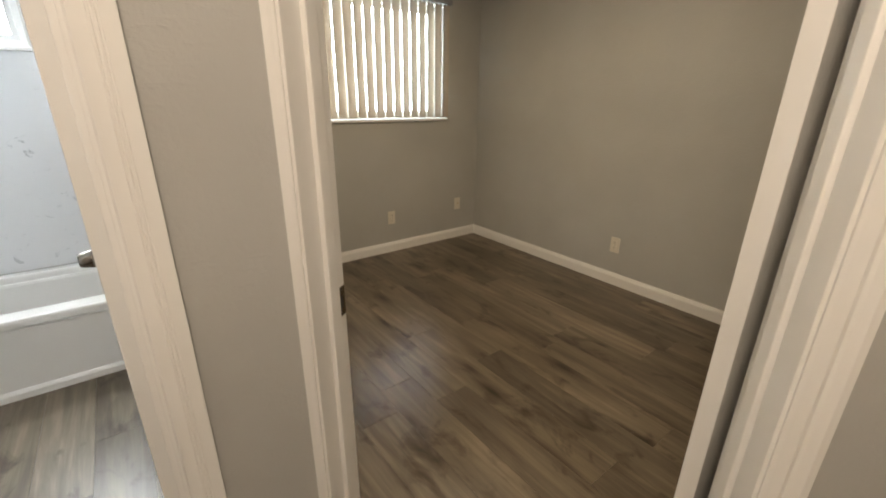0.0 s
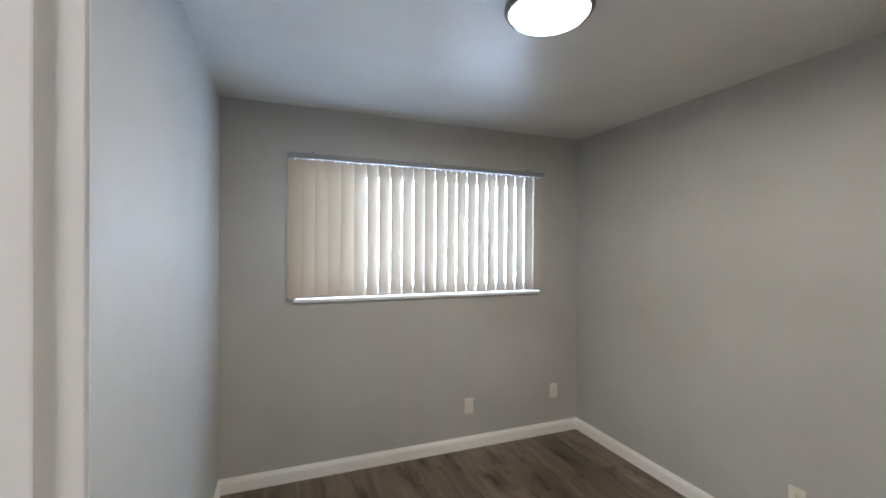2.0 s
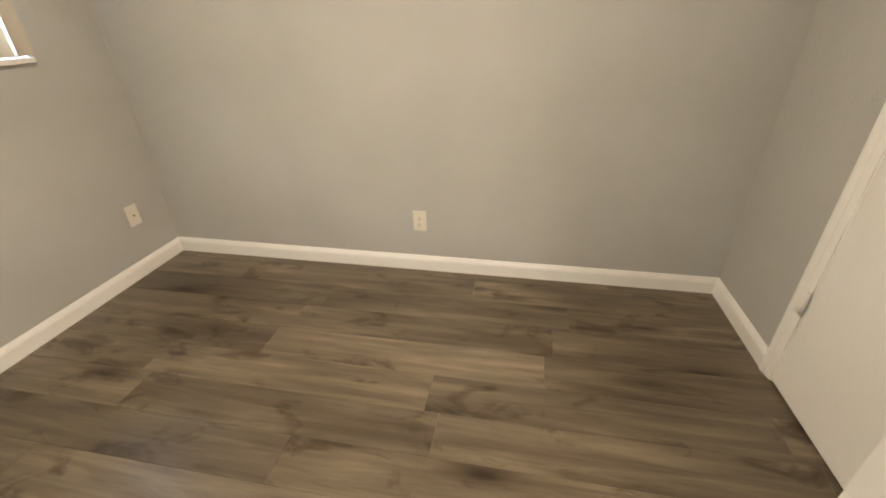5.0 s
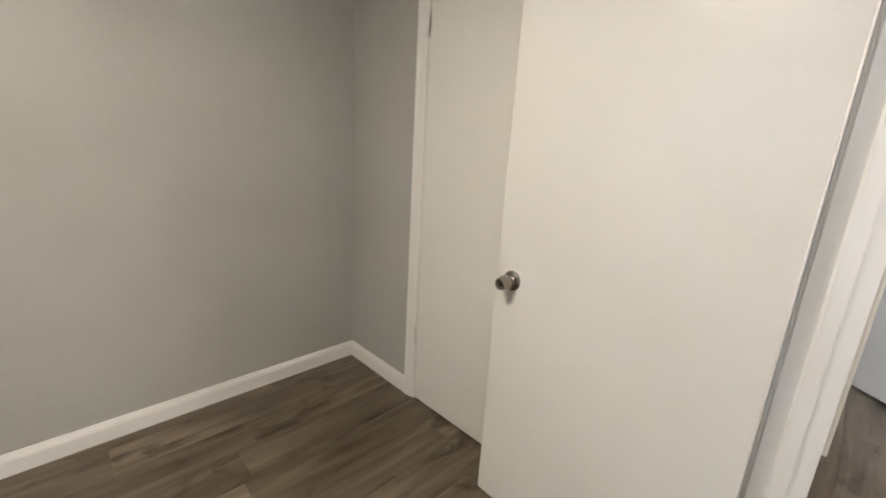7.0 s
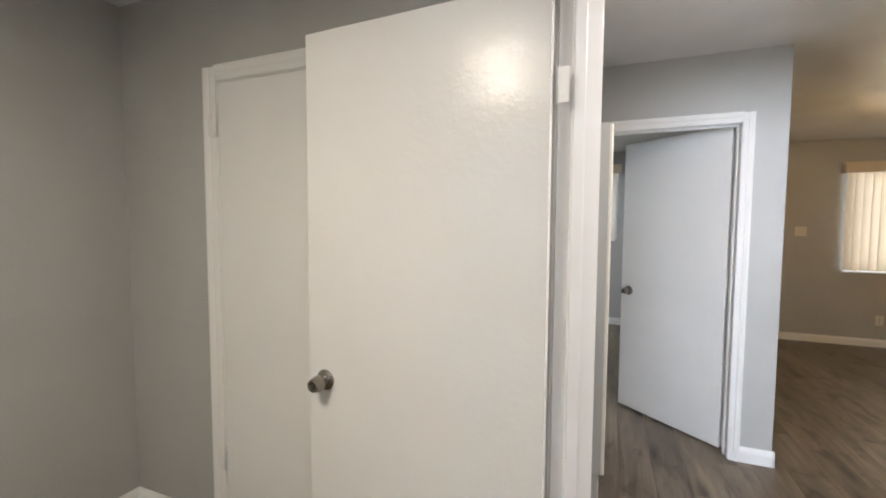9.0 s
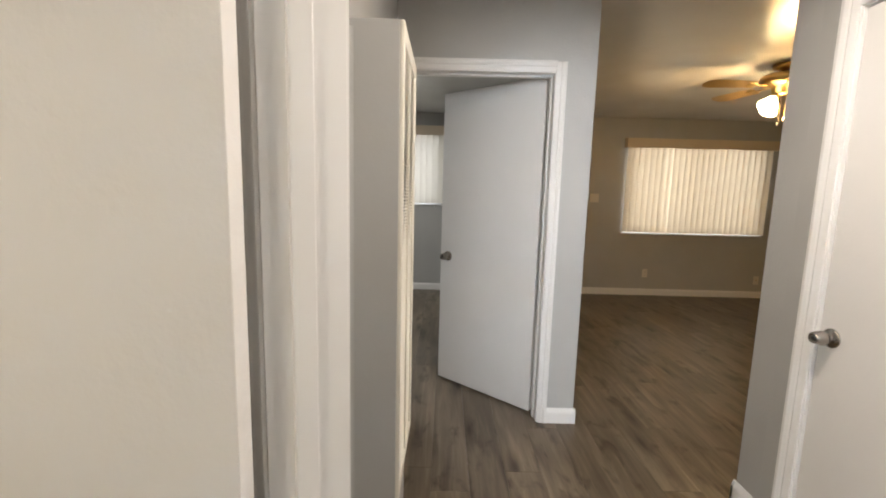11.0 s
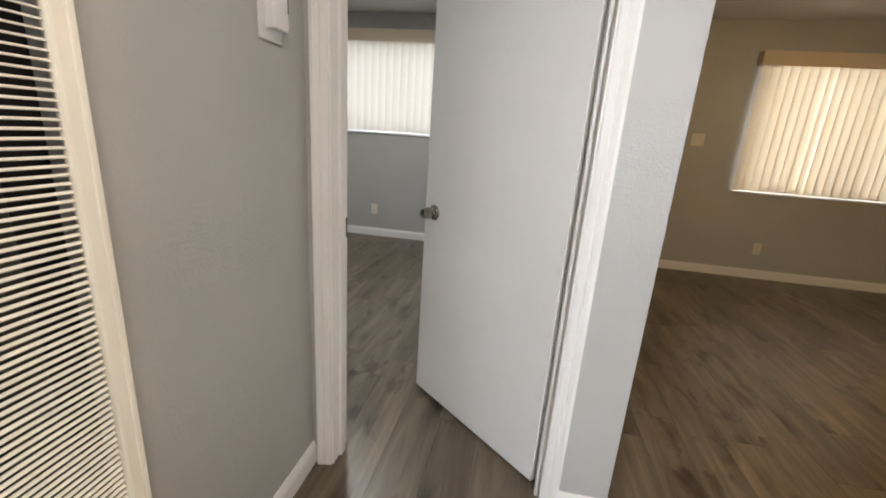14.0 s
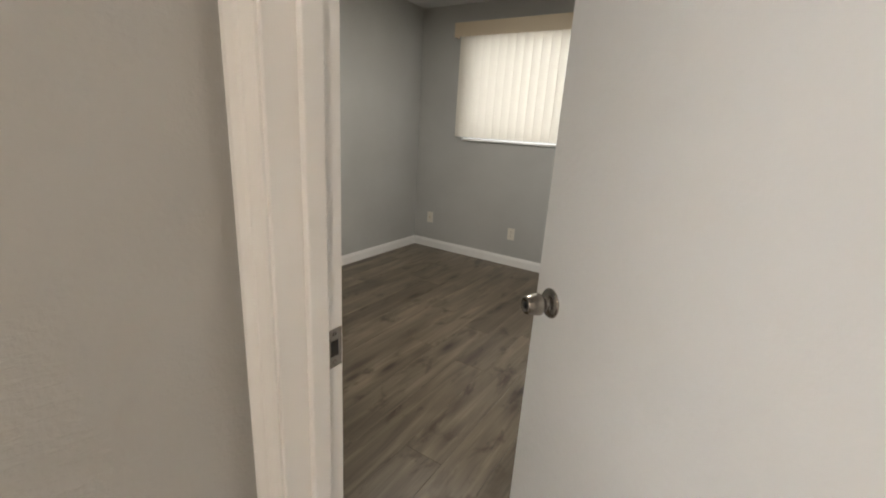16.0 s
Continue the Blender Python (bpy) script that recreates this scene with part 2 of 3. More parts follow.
def strip(bm, section, length, m=None):
    """A moulding: a closed section of (y, z) points drawn along x from 0 to length."""
    a = [bm.verts.new((0, y, z)) for y, z in section]
    b = [bm.verts.new((length, y, z)) for y, z in section]
    n = len(a)
    for i in range(n):
        bm.faces.new((a[i], a[(i + 1) % n], b[(i + 1) % n], b[i]))
    bm.faces.new(a[::-1])
    bm.faces.new(b)
    bmesh.ops.recalc_face_normals(bm, faces=bm.faces)
    if m is not None:
        bmesh.ops.transform(bm, matrix=m, verts=a + b)
    return bm


def mesh_of(name, bm, material):
    me = bpy.data.meshes.new(name)
    bm.to_mesh(me)
    bm.free()
    me.materials.append(material)
    return me


def part(name, bm, material, parent, label=""):
    ob = new(name, mesh_of(name, bm, material) if isinstance(bm, bmesh.types.BMesh) else bm)
    ob.parent = parent
    return tagged(ob, label)


def thing(name, label, category, m=None, group="", kind=""):
    ob = new(name)
    ob.empty_display_size = 0.1
    if m is not None:
        ob.matrix_world = m
    return tagged(ob, label, category, group, kind)


def structure(name, bm, material, label, category):
    return tagged(new(name, mesh_of(name, bm, material)), label, category, "", "structure")


def frame_on(x, y, yaw, z=0.0):
    """Axes with local x along the heading yaw (degrees), origin at x, y."""
    return pose(x, y, z, 0, 0, yaw)


H = 2.38


def wall(name, a, b, thick, openings=(), label="light grey painted wall with orange-peel texture", z0=0.0, z1=H, material=None):
    """A wall from plan point a to b whose body lies on the left of a->b (thick < 0: on the right). openings: (u0, u1, low, high)."""
    ax, ay = a
    length, yaw = math.hypot(b[0] - ax, b[1] - ay), math.degrees(math.atan2(b[1] - ay, b[0] - ax))
    us = sorted({0.0, length, *[u for o in openings for u in o[:2]]})
    zs = sorted({z0, z1, *[z for o in openings for z in o[2:]]})

    def solid(i, k):
        if i < 0 or k < 0 or i >= len(us) - 1 or k >= len(zs) - 1:
            return False
        u, z = (us[i] + us[i + 1]) / 2, (zs[k] + zs[k + 1]) / 2
        return not any(o[0] < u < o[1] and o[2] < z < o[3] for o in openings)

    bm = bmesh.new()

    def quad(*pts):
        bm.faces.new([bm.verts.new(p) for p in pts])

    for i in range(len(us) - 1):
        for k in range(len(zs) - 1):
            if not solid(i, k):
                continue
            u0, u1, c0, c1 = us[i], us[i + 1], zs[k], zs[k + 1]
            quad((u0, 0, c0), (u1, 0, c0), (u1, 0, c1), (u0, 0, c1))
            quad((u0, thick, c0), (u0, thick, c1), (u1, thick, c1), (u1, thick, c0))
            for di, dk, pts in ((-1, 0, ((u0, 0, c0), (u0, 0, c1), (u0, thick, c1), (u0, thick, c0))),
                                (1, 0, ((u1, 0, c0), (u1, thick, c0), (u1, thick, c1), (u1, 0, c1))),
                                (0, -1, ((u0, 0, c0), (u0, thick, c0), (u1, thick, c0), (u1, 0, c0))),
                                (0, 1, ((u0, 0, c1), (u1, 0, c1), (u1, thick, c1), (u0, thick, c1)))):
                if not solid(i + di, k + dk):
                    quad(*pts)
    bmesh.ops.remove_doubles(bm, verts=bm.verts, dist=1e-5)
    bmesh.ops.recalc_face_normals(bm, faces=bm.faces)
    ob = structure(name, bm, material or WALL, label, "wall")
    ob.matrix_world = frame_on(ax, ay, yaw)
    return ob


BASE = [(0, 0), (0.013, 0), (0.013, 0.062), (0.010, 0.074), (0.006, 0.083), (0.004, 0.091), (0, 0.091)]


def baseboard(a, b):
    """Baseboard along the wall face from a to b; the room lies on the left of a->b."""
    length, yaw = math.hypot(b[0] - a[0], b[1] - a[1]), math.degrees(math.atan2(b[1] - a[1], b[0] - a[0]))
    ob = structure("baseboard", strip(bmesh.new(), BASE, length), TRIM, "white painted baseboard along the wall foot", "baseboard")
    ob.matrix_world = frame_on(*a, yaw)
    return ob


CASING = [(0, 0), (0.062, 0), (0.062, 0.016), (0.050, 0.017), (0.036, 0.013), (0.031, 0.010), (0.024, 0.012), (0.012, 0.009), (0.006, 0.008), (0, 0.006)]


RIBBED = [(0, 0), (0.062, 0), (0.062, 0.017), (0.040, 0.017), (0.039, 0.0145), (0.0365, 0.0145), (0.0355, 0.017), (0.033, 0.017), (0.032, 0.0145), (0.0295, 0.0145), (0.0285, 0.017), (0.026, 0.017), (0.025, 0.0145), (0.004, 0.0145), (0, 0.011)]


def casing_set(owner, u0, u1, top, v, side, width=0.062, section=None):
    """Casing round an opening from u0 to u1 on the face y = v of the owner's axes; side +1/-1: the way it stands proud."""
    k = width / 0.062

    def sec(points, flip):
        return [(p[0] * k * flip, p[1] * side) for p in points]
    for u, flip in ((u0, -1), (u1, 1)):
        bm = bmesh.new()
        strip(bm, sec(section or CASING, flip), top + width - 0.004, Matrix(((0, 1, 0, u), (0, 0, 1, v), (1, 0, 0, 0), (0, 0, 0, 1))))
        part("casing", bm, TRIM, owner)
    bm = bmesh.new()
    strip(bm, sec(section or CASING, 1), u1 - u0 - 0.002, Matrix(((1, 0, 0, u0 + 0.001), (0, 0, 1, v), (0, 1, 0, top), (0, 0, 0, 1))))
    part("head_casing", bm, TRIM, owner)


def jamb_set(owner, u0, u1, top, v0, v1, stop_at, stop_way):
    """Jamb lining inside an opening, with a door stop that begins at stop_at."""
    t = 0.018
    for lo, hi in (((u0 - t, v0, 0), (u0, v1, top + t)), ((u1, v0, 0), (u1 + t, v1, top + t)), ((u0, v0, top), (u1, v1, top + t))):
        part("jamb", box(bmesh.new(), lo, hi, 0.0015), TRIM, owner)
    s0, s1 = sorted((stop_at, stop_at + stop_way * 0.036))
    for lo, hi in (((u0, s0, 0), (u0 + 0.012, s1, top - 0.012)), ((u1 - 0.012, s0, 0), (u1, s1, top - 0.012)), ((u0, s0, top - 0.012), (u1, s1, top))):
        part("door_stop", box(bmesh.new(), lo, hi, 0.003), TRIM, owner)


def doorway(name, a, yaw, u0, u1, top, thick, stop_at, stop_way, label, sides=(1, -1), width=0.062, section=None):
    """Frame of an opening; local x along the wall, wall body from y = 0 to y = thick."""
    d = thing(name, label, "door frame", frame_on(*a, yaw), kind="structure")
    v0, v1 = sorted((0.0, thick))
    jamb_set(d, u0, u1, top, v0 - 0.001, v1 + 0.001, stop_at, stop_way)
    if -1 in sides:
        casing_set(d, u0 - 0.006, u1 + 0.006, top + 0.006, v0, -1, width, section)
    if 1 in sides:
        casing_set(d, u0 - 0.006, u1 + 0.006, top + 0.006, v1, 1, width, section)
    return d


KNOB = [(0.0, 0.0), (0.034, 0.0), (0.034, 0.003), (0.031, 0.007), (0.022, 0.010), (0.016, 0.012), (0.0145, 0.017), (0.0155, 0.022), (0.0225, 0.027),
        (0.0255, 0.031), (0.0255, 0.035), (0.0235, 0.048), (0.0205, 0.060), (0.0190, 0.064), (0.0165, 0.0655), (0.014, 0.0645), (0.010, 0.062), (0, 0.062)]


def door_leaf(name, hinge, yaw, width, height, label, knob_z=0.9, open_thick=1, hinges=(1.79, 0.28), knob_in=0.065, group="", gap=0.012, pin=None):
    """A flush slab door hung at hinge; local x runs from the hinge to the free edge, slab from y = 0 to y = 0.035 * open_thick."""
    d = thing(name, label, "door", frame_on(*hinge, yaw), group)
    y0, y1 = sorted((0.0, 0.035 * open_thick))
    part("slab", box(bmesh.new(), (0.003, y0, gap), (width, y1, gap + height), 0.002), DOOR, d)
    if knob_z:
        for y, turn in ((y1, -90), (y0, 90)):
            bm = lathe(bmesh.new(), KNOB, Matrix.Translation((width - knob_in, y, knob_z)) @ pose(0, 0, 0, turn))
            k = part("door_knob", bm, METAL, d, "brushed nickel round knob")
            ring = lathe(bmesh.new(), [(0.0, 0.0625), (0.008, 0.0625), (0.008, 0.0645), (0, 0.0645)], Matrix.Translation((width - knob_in, y, knob_z)) @ pose(0, 0, 0, turn), 12)
            part("keyhole", ring, SLOT, k)
        part("latch_plate", box(bmesh.new(), (width - 0.0005, (y0 + y1) / 2 - 0.012, knob_z - 0.028), (width + 0.0015, (y0 + y1) / 2 + 0.012, knob_z + 0.028), 0.0005), METAL, d)
    pin = -0.006 * open_thick if pin is None else pin
    for z in hinges:
        bm = bmesh.new()
        lathe(bm, [(0, -0.046), (0.0065, -0.045), (0.0065, 0.045), (0, 0.046)], pose(-0.004, pin, z), 12)
        h = part("hinge", bm, TRIM, d, "white-painted butt hinge")
        part("hinge_plate", box(bmesh.new(), (-0.036, pin + 0.0035 * open_thick - 0.001, z - 0.044), (-0.006, pin + 0.0035 * open_thick + 0.001, z + 0.044), 0.0006), TRIM, h)
        for sz in (-0.028, 0.0, 0.028):
            part("screw", lathe(bmesh.new(), [(0, 0), (0.004, 0.0), (0.0035, 0.0012), (0, 0.0014)], Matrix.Translation((-0.022 + 0.006 * (sz == 0), pin + 0.0024 * open_thick, z + sz)) @ pose(0, 0, 0, 90 * open_thick), 8), TRIM, h)
    return d

# ---------------------------------------------------------------- large structure
BX, BY = 2.626, 3.08            # first bedroom, inside
CY = -0.03                      # closet wall, bedroom face
FAR = -4.97                     # far outer wall, inside face
DIAG = -53.9                    # heading of the diagonal wall, strike side to hinge side
du = Vector((math.cos(radians(DIAG)), math.sin(radians(DIAG))))
dn = Vector((-du.y, du.x))      # towards the bedroom
SX, SY = 0.171, 0.774           # strike jamb, bedroom face


def diag(u, v=0.0):
    return (SX + du.x * u + dn.x * v, SY + du.y * u + dn.y * v)


D0 = -0.37
wall("wall_window_bedroom", (-1.87, BY), (BX + 0.12, BY), 0.14, [(0.43 + 1.87, 2.235 + 1.87, 1.15, 2.035), (-1.02 + 1.87, -0.42 + 1.87, 1.53, 2.12)])
wall("wall_east_bedroom", (BX, -0.12), (BX, BY), -0.12)
wall("wall_partition_bath", (0, 1.0), (0, BY), 0.12)
wall("wall_diagonal", diag(D0), diag(1.06), -0.125, [(-0.018 - D0, 0.79 + 0.018 - D0, 0, 2.012)])
wall("wall_closet", (BX, CY), (0.70, CY), 0.12, [(BX - 2.025, BX - 1.25, 0, 1.985)])
wall("wall_hall_east", (0.66, -1.61), (0.66, -0.12), -0.12)
wall("wall_hall_end", (-0.40, -1.61), (3.04, -1.61), -0.12, [(0.218 - 0.018, 0.979 + 0.018, 0, 1.995)])
wall("wall_spine", (-0.40, FAR), (-0.40, -1.73), -0.12)
wall("wall_far", (-4.62, FAR), (3.04, FAR), -0.14, [(-3.913 + 4.62, -2.042 + 4.62, 0.865, 2.07), (0.44 + 4.62, 2.262 + 4.62, 1.183, 2.12)])
wall("wall_second_east", (2.81, FAR), (2.81, -1.73), -0.12)
wall("wall_living_west", (-4.5, -1.005), (-4.5, FAR), -0.12)
wall("wall_living_north", (-0.945, -1.005), (-4.62, -1.005), -0.12)
wall("wall_hall_west", (-0.945, 0.715), (-0.945, -0.885), -0.12, [(0.677 - 0.018, 1.447 + 0.018, 0, 1.975)])
wall("wall_bath_door", (-1.87, 0.715), (0.05, 0.715), 0.12, [(-0.83 - 0.018 + 1.87, -0.195 + 0.018 + 1.87, 0, 2.048)])
wall("wall_bath_west", (-1.75, BY), (-1.75, 0.835), -0.12)
wall("wall_closet_back", (0.78, -0.78), (BX, -0.78), -0.06)
wall("wall_linen_back", (-1.55, 0.715), (-1.55, -0.885), -0.06)

bm = bmesh.new()
box(bm, (-4.62, FAR - 0.14, H), (3.04, BY + 0.14, H + 0.12))
structure("ceiling", bm, CEIL, "painted ceiling with a slight sheen and trowel marks", "ceiling")
bm = bmesh.new()
box(bm, (-5.1, FAR - 0.6, H + 0.125), (3.5, BY + 0.6, H + 0.3))
structure("roof", bm, STUCCO, "flat roof slab with short eaves", "roof")
bm = bmesh.new()
box(bm, (-200, -200, -0.3), (200, 200, -0.22))
structure("ground", bm, GROUND, "dry bare ground outside the building", "ground")
bm = bmesh.new()
box(bm, (-7, 6.2, -0.22), (7, 6.4, 2.9))
structure("neighbour_wall", bm, STUCCO, "sunlit beige stucco wall across the side yard", "wall")

for a, b in (((BX, BY), (0, BY)), ((BX, CY), (BX, BY)), ((2.092, CY), (BX, CY)), ((0, BY), (0, 1.005)), ((0.80, CY), (1.18, CY)),
             ((0.66, -1.61), (0.66, -0.825)), ((0.66, -0.42), (0.66, -0.16)), ((-0.413, -1.61), (-0.241, -1.61)), ((-0.40, FAR), (-0.40, -1.597)),
             ((-0.945, -0.803), (-0.945, -1.018)), ((-0.932, -1.005), (-4.5, -1.005)), ((-4.5, FAR), (-0.40, FAR)), ((-4.5, -1.005), (-4.5, FAR)),
             ((-0.27, FAR), (2.81, FAR)), ((2.81, FAR), (2.81, -1.73)), ((2.81, -1.73), (0.655, -1.73)), ((-0.27, -1.73), (-0.27, FAR)),
             ((-0.945, 0.715), (-0.945, 0.108))):
    baseboard(a, b)

# door frames (local x along the wall)
door_1 = doorway("door_1", diag(0), DIAG, 0.0, 0.79, 1.994, -0.125, -0.037, -1, "white painted door frame in a diagonal wall", width=0.054)
door_2 = doorway("door_2", (-0.40, -1.61), 0, 0.218, 0.979, 1.977, -0.12, -0.083, 1, "white painted door frame at the end of the hall", width=0.052)
door_3 = doorway("door_3", (-1.87, 0.715), 0, -0.83 + 1.87, -0.195 + 1.87, 2.0, 0.12, 0.083, -1, "white painted bathroom door frame", width=0.055, section=RIBBED)
door_4 = doorway("door_4", (-0.945, 0.715), -90, 0.677, 1.447, 1.957, -0.12, -0.052, -1, "white painted closet door frame in the hall", sides=(1,))
door_5 = doorway("door_5", (BX, CY), 180, BX - 2.025, BX - 1.25, 1.967, 0.12, 0.068, 1, "white painted closet door frame in the bedroom", sides=(-1,))


def strike_plate(owner, u, way, v, z):
    bm = bmesh.new()
    box(bm, (u, v - 0.016, z - 0.035), (u + way * 0.0018, v + 0.016, z + 0.035), 0.0006)
    p = part("strike_plate", bm, METAL, owner, "worn metal strike plate")
    part("latch_hole", box(bmesh.new(), (u + way * 0.0012, v - 0.008, z - 0.014), (u + way * 0.0022, v + 0.008, z + 0.014)), SLOT, p)
    for s in (-0.026, 0.026):
        part("screw", lathe(bmesh.new(), [(0, 0), (0.004, 0), (0.003, 0.001), (0, 0.001)], Matrix.Translation((u + way * 0.0018, v, z + s)) @ pose(0, 0, 0, 0, 90 * way), 8), METAL, p)


strike_plate(door_1, 0.0, 1, -0.018, 0.885)
strike_plate(door_2, 0.979, -1, -0.102, 0.90)

# ---------------------------------------------------------------- windows and blinds


def window(name, x0, x1, z0, z1, y, out, label):
    """A sliding window in the opening; y: inside wall face, out: +1/-1 towards the outside."""
    w = thing(name, label, "window", kind="structure")
    ya, yb = sorted((y + out * 0.07, y + out * 0.12))
    f = 0.035
    for lo, hi in (((x0, ya, z0), (x1, yb, z0 + f)), ((x0, ya, z1 - f), (x1, yb, z1)), ((x0, ya, z0 + f), (x0 + f, yb, z1 - f)), ((x1 - f, ya, z0 + f), (x1, yb, z1 - f))):
        part("window_frame", box(bmesh.new(), lo, hi, 0.003), ALU, w)
    xm = (x0 + x1) / 2
    for a, b, yo in ((x0 + f, xm + 0.02, 0.012), (xm - 0.02, x1 - f, 0.030)):
        yc0, yc1 = sorted((y + out * (0.07 + yo), y + out * (0.07 + yo + 0.014)))
        s = 0.028
        for lo, hi in (((a, yc0, z0 + f), (b, yc1, z0 + f + s)), ((a, yc0, z1 - f - s), (b, yc1, z1 - f)), ((a, yc0, z0 + f + s), (a + s, yc1, z1 - f - s)), ((b - s, yc0, z0 + f + s), (b, yc1, z1 - f - s))):
            part("sash", box(bmesh.new(), lo, hi, 0.002), ALU, w)
        pane = part("pane", box(bmesh.new(), (a + s, (yc0 + yc1) / 2 - 0.002, z0 + f + s), (b - s, (yc0 + yc1) / 2 + 0.002, z1 - f - s)), GLASS, w)
        pane.visible_shadow = False
    ys0, ys1 = sorted((y - out * 0.022, y + out * 0.068))
    part("window_sill", box(bmesh.new(), (x0 - 0.012, ys0, z0 - 0.018), (x1 + 0.012, ys1, z0 + 0.004), 0.004), TRIM, w)
    return w


window("window_1", 0.43, 2.235, 1.15, 2.035, BY, 1, "white sliding window behind vertical blinds")
window("window_2", -3.913, -2.042, 0.865, 2.07, FAR, -1, "white sliding window behind closed vertical blinds")
window("window_3", 0.44, 2.262, 1.183, 2.12, FAR, -1, "white sliding window behind closed vertical blinds")
window("window_4", -1.02, -0.42, 1.53, 2.12, BY, 1, "small bathroom window above the tub")


def slat_mesh(length, material, width=0.089, bow=0.005):
    """One curved vane hanging down from its clip at the origin."""
    bm = bmesh.new()
    n = 6
    cols = []
    for i in range(n + 1):
        s = i / n * 2 - 1
        cols.append([bm.verts.new((s * width / 2, bow * (1 - s * s), z)) for z in (0.0, -length)])
    for a, b in zip(cols, cols[1:]):
        bm.faces.new((a[0], a[1], b[1], b[0])).smooth = True
    return mesh_of("slat", bm, material)


def blind(name, x0, x1, top, bottom, y, inward, angles, label, rail, valance=0.0, material=None):
    """Vertical blind: a head rail on the wall and a row of vanes; inward: +1/-1 along y into the room."""
    b = thing(name, label, "blinds")
    ya, yb = sorted((y + inward * 0.004, y + inward * 0.046))
    part("headrail", box(bmesh.new(), (x0, ya, top - 0.032), (x1, yb, top), 0.003), rail, b)
    if valance:
        yv = sorted((y + inward * 0.085, y + inward * 0.091))
        part("valance", box(bmesh.new(), (x0 - 0.03, yv[0], top - valance + 0.02), (x1 + 0.03, yv[1], top + 0.02), 0.002), VALANCE, b, "beige vinyl valance board")
        for x in (x0 - 0.03, x1 + 0.025):
            ye = sorted((y + inward * 0.003, y + inward * 0.084))
            part("valance_return", box(bmesh.new(), (x, ye[0], top - valance + 0.02), (x + 0.005, ye[1], top + 0.02), 0.001), VALANCE, b)
    me = slat_mesh(top - 0.036 - bottom, material)
    clip = mesh_of("clip", box(bmesh.new(), (-0.007, -0.003, -0.012), (0.007, 0.003, 0.012), 0.001), WHITE)
    n = len(angles)
    rng = random.Random(7)
    for i, a in enumerate(angles):
        x = x0 + 0.05 + (x1 - x0 - 0.1) * i / (n - 1)
        o = part("slat", me, material, b)
        o.matrix_world = pose(x, y + inward * 0.028, top - 0.036, rng.uniform(-0.08, 0.08), rng.uniform(-0.05, 0.05), a + rng.uniform(-0.7, 0.7))
        c = part("clip", clip, WHITE, o)
        c.matrix_parent_inverse = Matrix()
        c.location = (0, 0, 0.003)
    for k in range(3):
        x = x0 + (x1 - x0) * (0.08 + 0.42 * k)
        part("bracket", box(bmesh.new(), (x - 0.012, min(y, y + inward * 0.05), top - 0.004), (x + 0.012, max(y, y + inward * 0.05), top + 0.012), 0.002), rail, b)
    return b


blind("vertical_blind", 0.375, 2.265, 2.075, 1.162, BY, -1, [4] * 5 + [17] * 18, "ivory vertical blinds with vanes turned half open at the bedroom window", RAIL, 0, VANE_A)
blind("vertical_blind", -3.952, -2.012, 2.095, 0.875, FAR, 1, [4] * 17 + [14] + [4] * 7, "closed cream vertical blinds under a beige valance, living room window", ALU, 0.12, VANE_B)
blind("vertical_blind", 0.40, 2.355, 2.185, 1.197, FAR, 1, [4] * 24, "closed cream vertical blinds under a beige valance, bedroom window", ALU, 0.12, VANE_C)

# ---------------------------------------------------------------- doors
door_leaf("bedroom_door", (0.644, 0.161), -2.5, 0.768, 1.972, "open white flush door with a nickel knob, swung back before the closet", 0.885, 1, (1.74, 0.28))
door_leaf("second_bedroom_door", (-0.183, -1.732), -40.4, 0.745, 1.975, "half-open white flush door with a nickel knob", 0.90, 1, (1.78, 0.28))
door_leaf("closet_door", (2.022, CY - 0.030), 180, 0.768, 1.952, "closed white flush closet door with painted hinges", 0, -1, (1.79, 0.37), pin=-0.046)
door_leaf("linen_closet_door", (-0.955, 0.034), -90, 0.762, 1.940, "closed white flush closet door with a nickel knob in the hall", 0.868, -1, (1.7, 0.3), knob_in=0.045)
door_leaf("bathroom_door", (-0.201, 0.838), 91.6, 0.70, 1.98, "open white bathroom door with a nickel knob", 0.865, 1, (1.79, 0.28))

# ---------------------------------------------------------------- outlets, switch, thermostat


